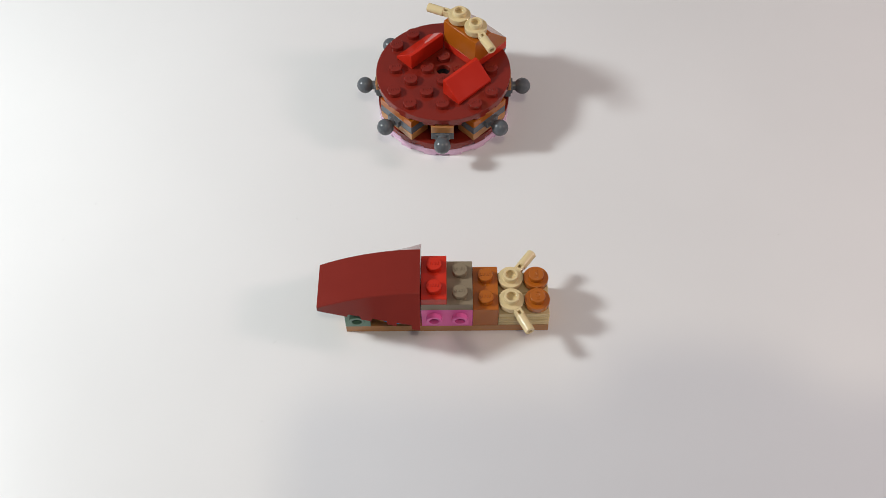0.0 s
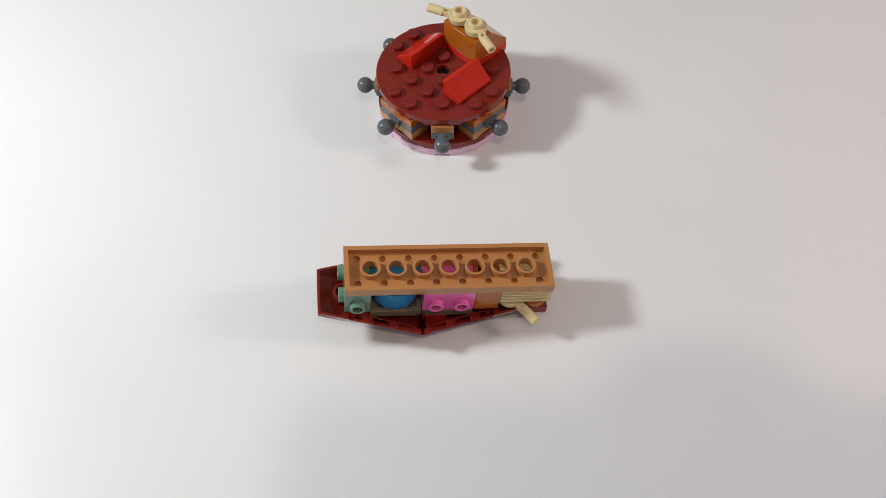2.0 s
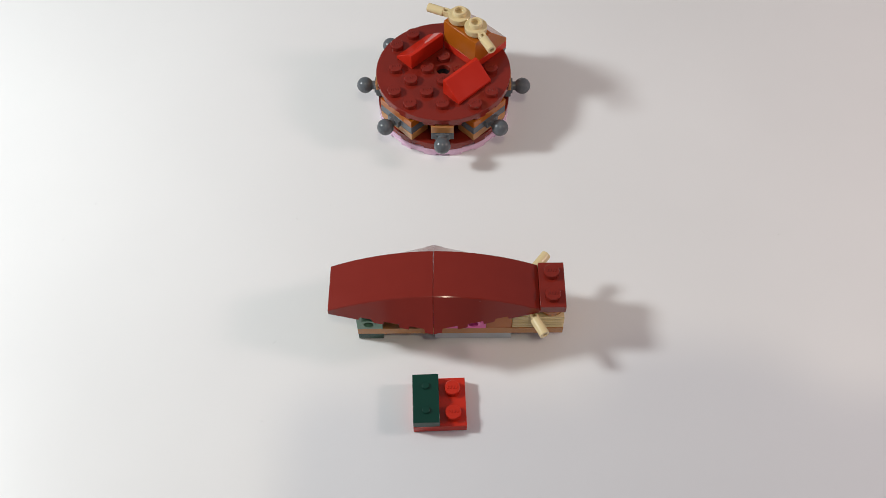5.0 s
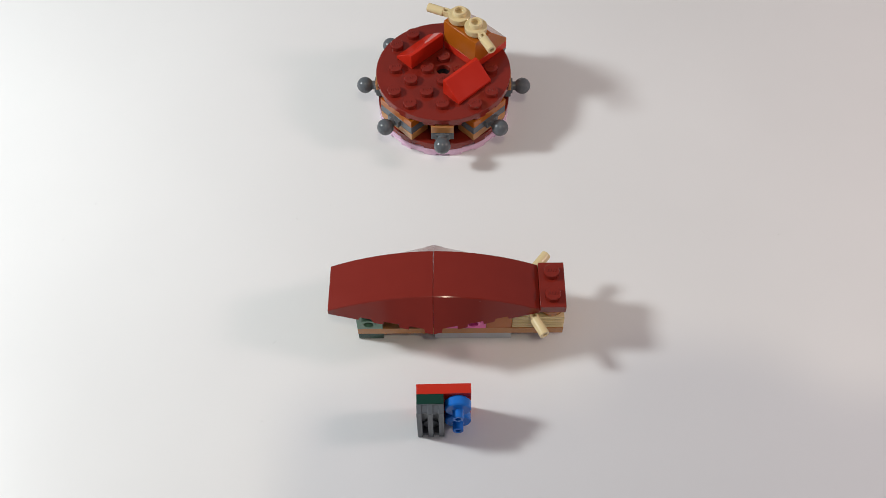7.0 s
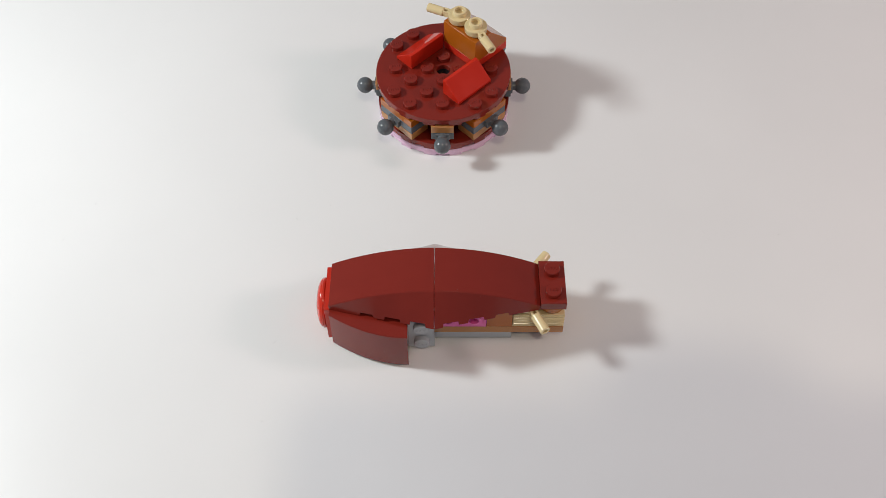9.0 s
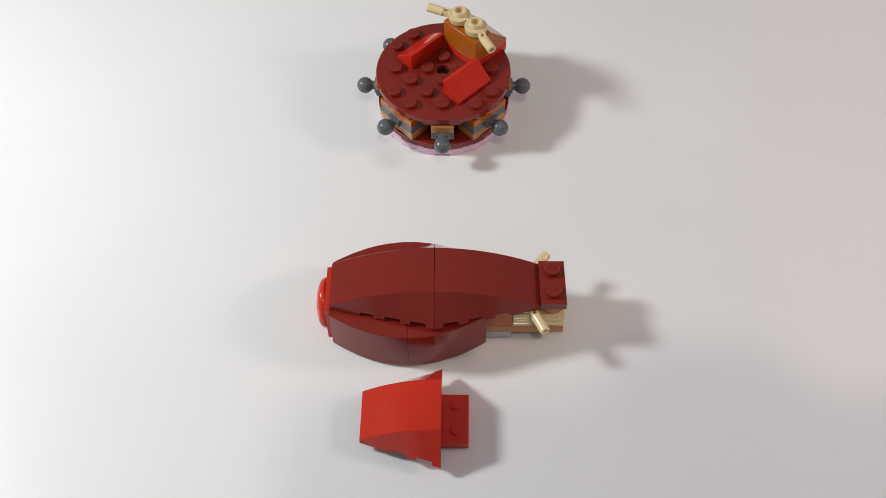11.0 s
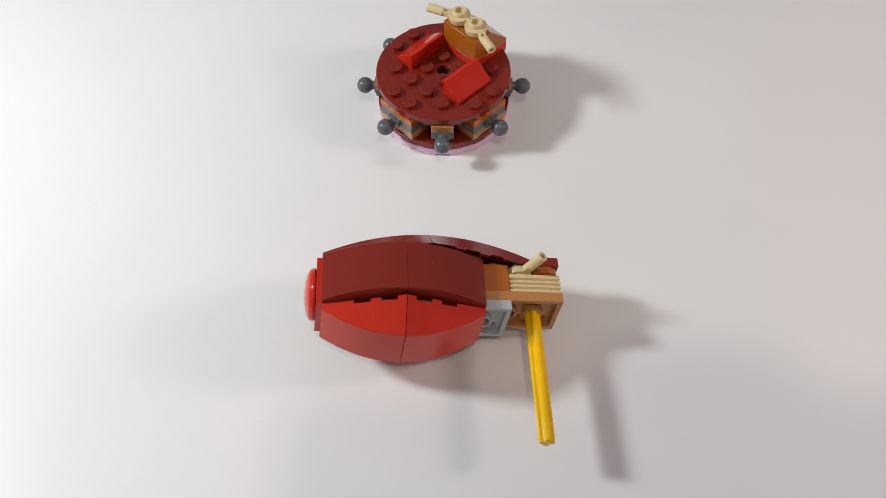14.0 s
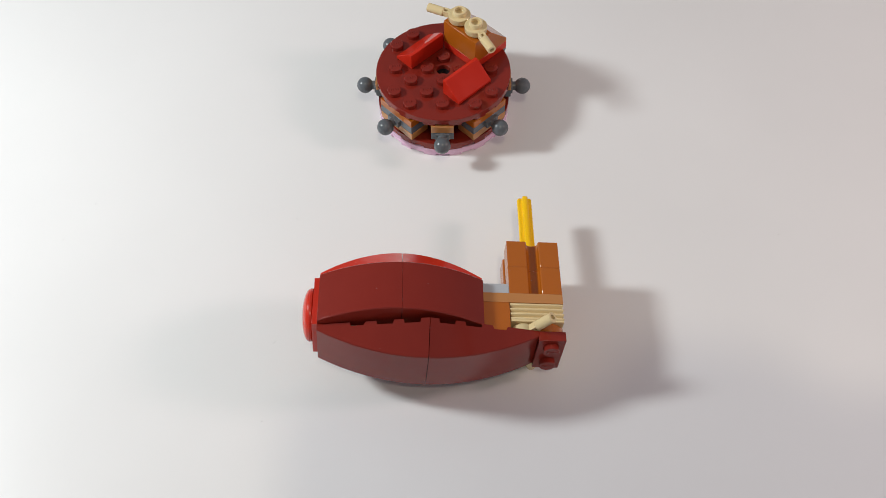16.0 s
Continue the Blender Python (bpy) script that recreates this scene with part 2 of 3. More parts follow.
# ---- the unseen phone that films, added on its arm to shade the near table ----
def build_phone():
    holder = thing("unseen_phone_stand", "unseen dark phone clamped on a bent black arm, added to shade the table", "phone stand")
    bm = bmesh.new()
    n, r, hx, hy = 6, 9.0, 81.0, 38.0
    ring = []
    for sx, sy, a0 in ((1, 1, 0), (-1, 1, 90), (-1, -1, 180), (1, -1, 270)):
        for k in range(n + 1):
            a = radians(a0 + 90 * k / n)
            ring.append((sx * (hx - r) + r * math.cos(a), sy * (hy - r) + r * math.sin(a)))
    lo = [bm.verts.new((x, y, 4.0)) for x, y in ring]
    hi = [bm.verts.new((x, y, 12.5)) for x, y in ring]
    bm.faces.new(lo[::-1])
    bm.faces.new(hi)
    for k in range(len(ring)):
        j = (k + 1) % len(ring)
        bm.faces.new((lo[k], lo[j], hi[j], hi[k]))
    body = part("phone_body", bm, BLACK, holder, "dark phone body", 1.0)
    body.matrix_basis = EYE @ mm(61, -18.0, 0)
    bm = bmesh.new()
    # outline set so the added clamp carries the shade farther on the right
    rim = ((56, 18), (57, 28), (62, 33.5), (70, 35.5), (88, 35.5), (96, 34), (108, 28), (120, 19), (122, 8), (118, -40), (60, -40))
    lo = [bm.verts.new((x, y, 12.8)) for x, y in rim]
    hi = [bm.verts.new((x, y, 22.0)) for x, y in rim]
    bm.faces.new(lo)
    bm.faces.new(hi[::-1])
    for k in range(len(rim)):
        j = (k + 1) % len(rim)
        bm.faces.new((lo[k], hi[k], hi[j], lo[j]))
    part("clamp", bm, BLACK, holder, "black clamp added behind the phone to widen its shade", 1.2).matrix_basis = EYE
    grip = EYE @ Vector((0.135, -0.022, 0.008))
    path = [grip, grip + Vector((0.05, -0.03, 0.03)), Vector((0.30, -0.27, 0.26)), Vector((0.33, -0.34, 0.12)), Vector((0.33, -0.36, 0.012))]
    cu = bpy.data.curves.new("arm", "CURVE")
    cu.dimensions, cu.bevel_depth, cu.bevel_resolution = "3D", 0.006, 3
    sp = cu.splines.new("NURBS")
    sp.points.add(len(path) - 1)
    for q, v in zip(sp.points, path):
        q.co = (*v, 1)
    sp.use_endpoint_u, sp.order_u = True, 3
    cu.materials.append(BLACK)
    arm = new("arm", cu)
    arm.parent = holder
    bm = bmesh.new()
    lathe(bm, ((0, 0), (38, 0), (40, 2), (40, 9), (36, 13), (0, 14)), None, 40)
    part("foot", bm, BLACK, holder, "heavy round black foot", 0).matrix_basis = mm(330, -360, 0)


build_phone()

# ---- the round drum with its ball joints ----
R2 = math.sqrt(2)


def disc_plate(bm, r, z0, z1, hole=0.0, notch=True):
    """A round plate with a notched lower rim."""
    n = 96
    lathe(bm, ((hole, z1), (r - 0.15, z1), (r, z1 - 0.15), (r, z0 + 0.9), (r - 0.8, z0 + 0.85), (r - 0.8, z0), (hole, z0), (hole, z1)) if hole else
          ((0, z1), (r, z1), (r, z0), (0, z0)), None, n)
    if notch:
        for k in range(16):
            a = 22.5 * k + 11.25
            m = at(0, 0, 0, 0, 0, a)
            v = [bm.verts.new(m @ Vector((x, y, z))) for z in (z0, z0 + 1.0) for y in (-2.2, 2.2) for x in (r - 2.0, r - 0.12)]
            for f in ((0, 2, 3, 1), (4, 5, 7, 6), (0, 1, 5, 4), (2, 6, 7, 3), (0, 4, 6, 2), (1, 3, 7, 5)):
                bm.faces.new([v[i] for i in f])


def tap(bm, m, way, length=12.0):
    """A round one-stud plate with an open stud and a bar handle pointing along way degrees."""
    lathe(bm, ((0, 0), (2.9, 0), (3.0, 0.15), (3.0, 0.75), (3.85, 0.9), (3.95, 1.05), (3.95, 3.05), (3.8, 3.2), (2.45, 3.2), (2.4, 4.7), (2.25, 4.9), (1.65, 4.9), (1.55, 4.8), (1.55, 3.4), (0, 3.4)), m, 28)
    bar = m @ at(0, 0, 1.9, 0, 0, way) @ at(0, 0, 0, 0, 90, 0)
    neck = m @ at(0, 0, 1.9, 0, 0, way)
    for x0, x1, y0, y1, z1 in ((3.2, 6.1, 0.48, 1.2, 1.15), (3.2, 6.1, -1.2, -0.48, 1.15), (3.2, 4.6, -0.5, 0.5, 1.12), (4.5, 6.0, -0.5, 0.5, -0.7)):
        v = [bm.verts.new(neck @ Vector((x, y, z))) for z in (-1.0, z1) for y in (y0, y1) for x in (x0, x1)]
        for q in ((0, 2, 3, 1), (4, 5, 7, 6), (0, 1, 5, 4), (2, 6, 7, 3), (0, 4, 6, 2), (1, 3, 7, 5)):
            bm.faces.new([v[i] for i in q])
    lathe(bm, ((0, 5.9), (1.35, 5.9), (1.59, 6.2), (1.59, length), (1.45, length + 0.15), (0.75, length + 0.15), (0.7, length - 1.2), (0, length - 1.2)), bar, 18)


def slope_tile(bm):
    """A low roof tile, 16 long in x and 8 deep in y, its tall edge at y = 0."""
    pts = ((0, 0), (8, 0), (8, 1.0), (1.2, 6.4), (0, 6.4))
    a = [bm.verts.new((-7.95, y, z)) for y, z in pts]
    b = [bm.verts.new((7.95, y, z)) for y, z in pts]
    bm.faces.new(a)
    bm.faces.new(b[::-1])
    for k in range(5):
        j = (k + 1) % 5
        bm.faces.new((a[k], a[j], b[j], b[k]))


def build_drum():
    drum = thing("toy_drum", "round dark red toy brick drum with grey ball joints", "toy")
    bm = bmesh.new()
    disc_plate(bm, 23.9, 0, 3.2, 2.4)
    part("bottom_plate", bm, CLEAR_PINK, drum, "clear pink round bottom plate")
    bm = bmesh.new()
    disc_plate(bm, 23.9, 3.24, 6.4, 2.4)
    part("lower_plate", bm, DARK_RED, drum)
    bm = bmesh.new()
    lathe(bm, ((0, 6.4), (7.6, 6.4), (7.6, 15.98), (0, 15.98)), None, 32)
    part("core", bm, BLACK, drum, "black round core brick")
    for wide in (False, True):
        x0, x1, w = (15.4, 23.4, 7.95) if wide else (8.6, 24.3, 3.95)
        lo, mid, hi, ball = bmesh.new(), bmesh.new(), bmesh.new(), bmesh.new()
        box(lo, x0, x1 if wide else 19.0, -w, w, 6.42, 9.6)
        box(mid, x0, x1, -w, w, 9.63, 12.8)
        box(mid, x1 - 0.3, 25.0, -2.6, 2.6, 9.9, 12.6)
        lathe(mid, ((1.6, 24.0), (1.6, 26.6)), at(0, 0, 11.2, 0, 90, 0), 16)
        lathe(ball, [(0 if i in (0, 14) else 2.95 * math.sin(math.pi * i / 14), -2.95 * math.cos(math.pi * i / 14)) for i in range(15)], at(28.5, 0, 11.2, 0, 90, 0), 24)
        box(hi, x0, x1, -w, w, 12.83, 15.98)
        joint = (part("lower_spoke", lo, NOUGAT, drum), part("ball_joint", mid, DARK_GREY, drum, "dark grey plate with a ball on its end"), part("upper_spoke", hi, BROWN_ORANGE if wide else NOUGAT, drum))
        globe = part("ball", ball, DARK_GREY, joint[1], bevel=0)
        for k in range(4):
            m = mm(0, 0, 0, 0, 0, 90 * k + (45 if wide else 0))
            for o in joint:
                c = o
                if k:
                    c = o.copy()
                    scene.collection.objects.link(c)
                c.matrix_basis = m
                if k and o is joint[1]:
                    g = globe.copy()
                    scene.collection.objects.link(g)
                    g.parent = c
    turned = mm(0, 0, 0, 0, 0, 45)
    bm = bmesh.new()
    disc_plate(bm, 24.0, 16.0, 19.2, 2.4)
    top = part("top_plate", bm, DARK_RED, drum, "round dark red plate with studs")
    # black disc set into the middle hole, for the dark of its depth
    bm = bmesh.new()
    lathe(bm, ((0, 17.3), (2.4, 17.3), (2.4, 16.5)), None, 16)
    part("axle_hole_dark", bm, BLACK, drum, bevel=0)
    n = 0
    for i in range(-3, 3):
        for j in range(-3, 3):
            u, w = 8 * i + 4, 8 * j + 4
            if u * u + w * w > 22 * 22 or (u > 8 and abs(w) < 8) or (8 < abs(w) < 16 and abs(u) < 8):
                continue
            bm = bmesh.new()
            stud(bm, at(0, 0, 0, 0, 0, 12))
            if n == 0:
                first = part("stud", bm, DARK_RED, top, bevel=0.08)
                s = first
            else:
                bm.free()
                s = first.copy()
                scene.collection.objects.link(s)
            n += 1
            s.matrix_basis = mm((u + w) / R2, (u - w) / R2, 19.2)
    for side in (1, -1):
        bm = bmesh.new()
        slope_tile(bm)
        t = part("roof_tile", bm, SATIN_RED, drum, "glossy red sloped tile")
        t.matrix_basis = turned @ mm(0, -8.0 * side, 19.24, 0, 0, 180 if side > 0 else 0)
    bm = bmesh.new()
    box(bm, 8.05, 23.95, -7.95, 7.95, 19.24, 22.38)
    p = part("seat_plate", bm, RED, drum, "red plate")
    p.matrix_basis = turned
    bm = bmesh.new()
    pts = ((8.05, 22.42), (23.95, 22.42), (23.95, 24.0), (15.6, 32.0), (8.05, 32.0))
    a = [bm.verts.new((x, -7.95, z)) for x, z in pts]
    b = [bm.verts.new((x, 7.95, z)) for x, z in pts]
    bm.faces.new(a)
    bm.faces.new(b[::-1])
    for k in range(5):
        bm.faces.new((a[k], a[(k + 1) % 5], b[(k + 1) % 5], b[k]))
    p = part("seat_brick", bm, BROWN_ORANGE, drum, "dark orange sloped brick")
    p.matrix_basis = turned
    for w, way in ((4, 112), (-4, -108)):
        bm = bmesh.new()
        tap(bm, at(0, 0, 0), way)
        p = part("tap_handle", bm, TAN, drum, "tan round plate with a bar handle")
        p.matrix_basis = turned @ mm(12, w, 32.0)
    return drum


CRUMB = speck(420, -150, 1.0, 0, 0.14, BLACK)

DRUM = build_drum()
DRUM.matrix_basis = mm(31.24, 87.9, 0, 0, 0, -1.1)


# ---- the pod that is put together ----
def roof_line(d, length, high=10.0, tip=1.9):
    """The height of a curved shell d from its tall end."""
    return tip + (high - tip) * (1 - (d / length) ** 2)


def curved_shell(length, flare, step=0, high=10.0, tip=1.9, rise=1.4, cut=1.3, lined=False):
    """A hollow curved roof piece: low tip at x = -length, tall open end at x = 0; flare is how far its skirts spread at the tall end."""
    bm = bmesh.new()
    outer, inner = [], []
    wall = 0.8 if lined else 1.2
    stations = [length * (1 - i / 36) for i in range(37)]
    if flare:
        slant = 0.16 * cut
        cuts = [(2.6, 7.3), (10.2, 15.0)] + ([(18.2, 22.6)] if length > 30 else [])
        for lo, hi in cuts:
            stations += [lo - 0.05, lo + slant, hi - slant, hi + 0.05]
        stations = [d for d in stations if not any(0.06 < abs(d - c) < slant for pair in cuts for c in pair)]
    elif step:
        stations += [7.95, 8.05]
    stations = sorted(set(stations), reverse=True)
    n = len(stations) - 1
    for i, d in enumerate(stations):
        s = 1 - d / length
        x = (-0.08 if flare else -0.03) if i == n else -d
        top = tip + (high - tip) * (1 - (1 - s) ** 2)
        w = 7.95 + flare * s
        base = foot = 0.0
        if flare:
            base = rise * s
            foot = base + cut if any(lo < d < hi for lo, hi in cuts) else base
        notch = 3.2 if step and d < 8 else 0.0
        left, right = (max(foot, notch), foot) if step < 0 else (foot, max(foot, notch)) if step > 0 else (foot, foot)
        wf = w - (w - 7.95) * (foot - base) / (top - base)
        th = max(min(top - 1.3, 6.0), foot + 0.15)
        # the crease is rounded: one narrow strip between roof and wall
        r = 0.22
        k = r / math.hypot(wf - 7.95, top - max(left, right) + 0.001)
        ring = ((x, -wf, left), (x, -7.95 - (wf - 7.95) * k, top - (top - left) * k), (x, -7.95 + r, top), (x, 7.95 - r, top), (x, 7.95 + (wf - 7.95) * k, top - (top - right) * k), (x, wf, right))
        outer.append([bm.verts.new(p) for p in ring])
        xi = min(x + 0.9, -1.0) if i == 0 else min(x, -1.0)
        inner.append([bm.verts.new(p) for p in ((xi, -wf + wall, left), (xi, -6.7, th), (xi, 6.7, th), (xi, wf - wall, right))])
    for a, b in zip(outer, outer[1:]):
        for k in range(5):
            bm.faces.new((a[k], a[k + 1], b[k + 1], b[k]))
    for a, b in zip(inner, inner[1:]):
        if (a[0].co - b[0].co).length < 1e-6:
            continue
        for k in range(3):
            bm.faces.new((a[k], b[k], b[k + 1], a[k + 1]))
    for e, f in ((0, 0), (5, 3)):
        for a, b, c, d in zip(outer, outer[1:], inner, inner[1:]):
            bm.faces.new((a[e], b[e], d[f], c[f]))
    for e in (0, n):
        bm.faces.new(outer[e])
    bm.faces.new(inner[n][::-1])
    bm.faces.new((outer[0][0], inner[0][0], inner[0][3], outer[0][5]))
    if lined:
        # a second wall behind the notched rim
        for side in (-1, 1):
            rows = []
            for d in (1.6, 6.0, 11.0, 16.4) + ((23.6,) if length > 30 else ()):
                s = 1 - d / length
                w, low, top = 7.95 + flare * s, rise * s + 1.3, tip + (high - tip) * (1 - (1 - s) ** 2)
                y0, y1, z1 = w - 3.1, w - 3.1 - (w - 7.95) * 0.4, low + (top - low) * 0.5
                rows.append([bm.verts.new((-d, side * y, z)) for y, z in ((y0, low), (y1, z1), (y1 - 0.5, z1), (y0 - 0.5, low))])
            for a, b in zip(rows, rows[1:]):
                for k in range(4):
                    bm.faces.new((a[k], a[(k + 1) % 4], b[(k + 1) % 4], b[k]))
            bm.faces.new(rows[0])
            bm.faces.new(rows[-1])
            # teeth that bridge the two walls
            for near, far in ((0.3, 2.6), (7.3, 10.2), (15.0, 18.2)) + (((22.6, 24.4),) if length > 30 else ()):
                ends = []
                for d in (near, far):
                    s = 1 - d / length
                    w, low = 7.95 + flare * s, rise * s + 0.02
                    ends.append([bm.verts.new((-d, side * y, z)) for y, z in ((w - 0.6, low), (w - 2.4, low + 1.6), (w - 3.4, low + 1.6), (w - 2.6, low + 0.7))])
                a, b = ends
                for k in range(4):
                    bm.faces.new((a[k], a[(k + 1) % 4], b[(k + 1) % 4], b[k]))
                bm.faces.new(a)
                bm.faces.new(b[::-1])
        bmesh.ops.recalc_face_normals(bm, faces=bm.faces)
    return bm


def stiffen(owner, length, flare, material):
    """The ribs and the tube inside a flared shell, as pieces of their own."""
    for d in (16.3, 21.0):
        w = 7.95 + flare * (1 - d / length)
        for side in (-1, 1):
            bm = bmesh.new()
            tri = ((side * 6.5, 2.1), (side * (w - 1.9), 2.1), (side * 6.5, min(roof_line(d, length) - 1.6, 6.0)))
            u = [bm.verts.new((-d - 0.5, y, z)) for y, z in tri]
            v = [bm.verts.new((-d + 0.5, y, z)) for y, z in tri]
            bm.faces.new(u)
            bm.faces.new(v[::-1])
            for k in range(3):
                bm.faces.new((u[k], u[(k + 1) % 3], v[(k + 1) % 3], v[k]))
            part("rib", bm, material, owner, bevel=0)
    bm = bmesh.new()
    d = length - 8.0
    h = roof_line(d + 3.2, length)
    lathe(bm, ((3.2, h - 1.0), (3.2, 0.9), (2.4, 0.9), (2.4, h - 1.4)), at(-d, 0, 0), 20)
    part("tube", bm, material, owner, bevel=0)


def grille_brick(bm, x0, y0, z0):
    """A low brick with four level ribs running round it."""
    h, n = 6.36, 4
    loops = [(0.35, 0.0)]
    for k in range(n):
        z, p = h * k / n, h / n
        loops += [(0.12, z + 0.16 * p), (0.0, z + 0.30 * p), (0.0, z + 0.46 * p), (0.30, z + 0.60 * p), (0.95, z + 0.78 * p), (0.95, z + 0.94 * p)]
    loops[-1], loops[-2] = (0.2, h), (0.2, h - 0.25)
    rows = []
    for o, z in loops:
        a, b, c, d = x0 + 0.06 + 0.6 * o, x0 + 15.94 - 0.6 * o, y0 + 0.06 + o, y0 + 7.94 - o
        rows.append([bm.verts.new((x, y, z0 + z)) for x, y in ((a, c), (b, c), (b, d), (a, d))])
    for u, v in zip(rows, rows[1:]):
        for k in range(4):
            bm.faces.new((u[k], u[(k + 1) % 4], v[(k + 1) % 4], v[k]))
    bm.faces.new(rows[0][::-1])
    bm.faces.new(rows[-1])


def axle(bm, length):
    """A cross-shaped axle along z with notched ends."""
    t, pts = 0.9, []
    arm = ((1.1, -t), (2.05, -t), (2.28, -0.6), (2.4, 0.0), (2.28, 0.6), (2.05, t), (1.1, t), (t + 0.06, t + 0.06))
    for k in range(4):
        c, s = ((1, 0), (0, 1), (-1, 0), (0, -1))[k]
        pts += [(c * x - s * y, s * x + c * y) for x, y in arm]
    n = len(pts)
    rows = [[bm.verts.new((x * q, y * q, z)) for x, y in pts] for z, q in ((0, 0.86), (0.35, 0.97), (0.7, 1), (length - 0.7, 1), (length - 0.35, 0.97), (length, 0.86))]
    for a, b in zip(rows, rows[1:]):
        for k in range(n):
            bm.faces.new((a[k], a[(k + 1) % n], b[(k + 1) % n], b[k]))
    bm.faces.new(rows[0][::-1])
    bm.faces.new(rows[-1])


def grooved_brick(bm):
    """A two by two brick with a groove down each side, hollow below (z = 0) round a tube."""
    o, g, t = 7.94, 1.8, 1.25
    ring, ins = [], []
    q, w = o - t, g + t
    for k in range(4):
        c, e = ((1, 0), (0, 1), (-1, 0), (0, -1))[k]
        out = [(-o, -o), (-g - 0.35, -o), (-g, -o + 0.35)] + [(-g * math.cos(radians(a)), -o + 1.1 + 1.3 * math.sin(radians(a))) for a in range(0, 181, 30)] + [(g, -o + 0.35), (g + 0.35, -o)]
        inn = [(-q, -q), (-w - 0.3, -q), (-w, -q + 0.3)] + [(-w * math.cos(radians(a)), -q + 0.5 + 1.9 * math.sin(radians(a))) for a in range(0, 181, 30)] + [(w, -q + 0.3), (w + 0.3, -q)]
        ring += [(c * x - e * y, e * x + c * y) for x, y in out]
        ins += [(c * x - e * y, e * x + c * y) for x, y in inn]
    lo = [bm.verts.new((*p, 0)) for p in ring]
    hi = [bm.verts.new((*p, 9.58)) for p in ring]
    li = [bm.verts.new((*p, 0)) for p in ins]
    hi2 = [bm.verts.new((*p, 8.3)) for p in ins]
    n = len(ring)
    for k in range(n):
        j = (k + 1) % n
        bm.faces.new((lo[k], lo[j], hi[j], hi[k]))
        bm.faces.new((lo[k], li[k], li[j], lo[j]))
        bm.faces.new((li[k], hi2[k], hi2[j], li[j]))
    bm.faces.new(hi)
    bm.faces.new(hi2)
    lathe(bm, ((3.2, 8.4), (3.2, 0.4), (2.55, 0.4), (2.5, 8.2), (0, 8.2)), None, 24)
    for x in (-4, 4):
        for y in (-4, 4):
            STUD_SPOTS.append((x, y, 9.58))


def snot_brick(bm, x0, x1, y0, y1, z0, h, sides):
    """A brick with open studs on its sides: (x, y, heading); the holes go deep into the brick."""
    a, b, c, d, e, f = x0 + 0.06, x1 - 0.06, y0 + 0.06, y1 - 0.06, z0, z0 + h
    quad(bm, (a, c, e), (a, d, e), (b, d, e), (b, c, e))
    quad(bm, (a, c, f), (b, c, f), (b, d, f), (a, d, f))
    faces = {0: (b, c, d, "x"), 180: (a, c, d, "x"), 90: (d, a, b, "y"), -90: (c, a, b, "y")}
    for way, (flat, lo, hi, axis) in faces.items():
        spots = sorted(((y if axis == "x" else x) for x, y, rz in sides if rz == way))
        cuts = [lo] + [(p + q) / 2 for p, q in zip(spots, spots[1:])] + [hi]
        spin = at(0, 0, 0, 0, 0, way)
        before = len(bm.verts)
        if not spots:
            pts = ((lo, e), (hi, e), (hi, f), (lo, f))
            bm.faces.new([bm.verts.new((flat, u, z) if axis == "x" else (u, flat, z)) for u, z in pts])
            continue
        for k, u in enumerate(spots):
            cell(bm, cuts[k], cuts[k + 1], e, f, u, z0 + 5.6, 0.0, 1.5, 0.0, True)
        bm.verts.ensure_lookup_table()
        for v in bm.verts[before:]:
            u, z = v.co.x, v.co.y
            v.co = (flat, u, z) if axis == "x" else (u, flat, z)
        for u in spots:
            middle = (flat, u) if axis == "x" else (u, flat)
            m = at(*middle, z0 + 5.6) @ spin @ at(0, 0, 0, 0, 90, 0)
            lathe(bm, ((2.4, -0.02), (2.4, 1.6), (2.28, 1.75), (1.6, 1.75), (1.5, 1.65), (1.5, -3.2), (0, -3.2)), m, 24)


POD = thing("toy_pod", "half-built toy brick pod with dark red curved shells", "toy")


def in_pod(name, bm, material, label="", bevel=0.16):
    return part(name, bm, material, POD, label, bevel)


bm = bmesh.new()
shell(bm, 8, 2, 3.2, y0=-8, holes=True)
BASE = in_pod("base_plate", bm, NOUGAT, "long nougat plate, two by eight studs", 0)
for i in range(1, 8):
    bm = bmesh.new()
    lathe(bm, ((3.2, 2.2), (3.2, 0.1), (3.1, 0), (2.5, 0), (2.4, 0.1), (2.4, 2.08)), at(8 * i, 0, 0))
    part("tube", bm, NOUGAT, BASE, bevel=0)
for y in (-4, 4):
    bm = bmesh.new()
    snot_brick(bm, 0, 8, y - 4, y + 4, 3.22, 9.56, [(0, y, 180), (4, y * 2, 90 if y > 0 else -90)])
    open_stud(bm, at(4, y, 12.78))
    in_pod("side_stud_brick", bm, SAND_GREEN, "sand green brick with studs on its sides")
bm = bmesh.new()
lathe(bm, ((0, 3.22), (6.6, 3.22), (6.6, 4.2), (7.9, 4.4), (7.9, 11.6), (7.6, 12.4), (7.0, 12.76), (0, 12.76)), at(16, 0, 0), 40)
in_pod("round_brick", bm, SKY_BLUE, "azure round brick")
bm = bmesh.new()
shell(bm, 2, 2, 3.2, x0=8, y0=-8, z0=12.8)
in_pod("inner_plate", bm, DARK_TAN, "dark tan plate")
for y in (-4, 4):
    bm = bmesh.new()
    rz = 90 if y > 0 else -90
    snot_brick(bm, 24, 40, y - 4, y + 4, 3.22, 9.56, [(28, 2 * y, rz), (36, 2 * y, rz)])
    in_pod("side_stud_brick", bm, PINK, "pink brick with two studs on its side")
bm = bmesh.new()
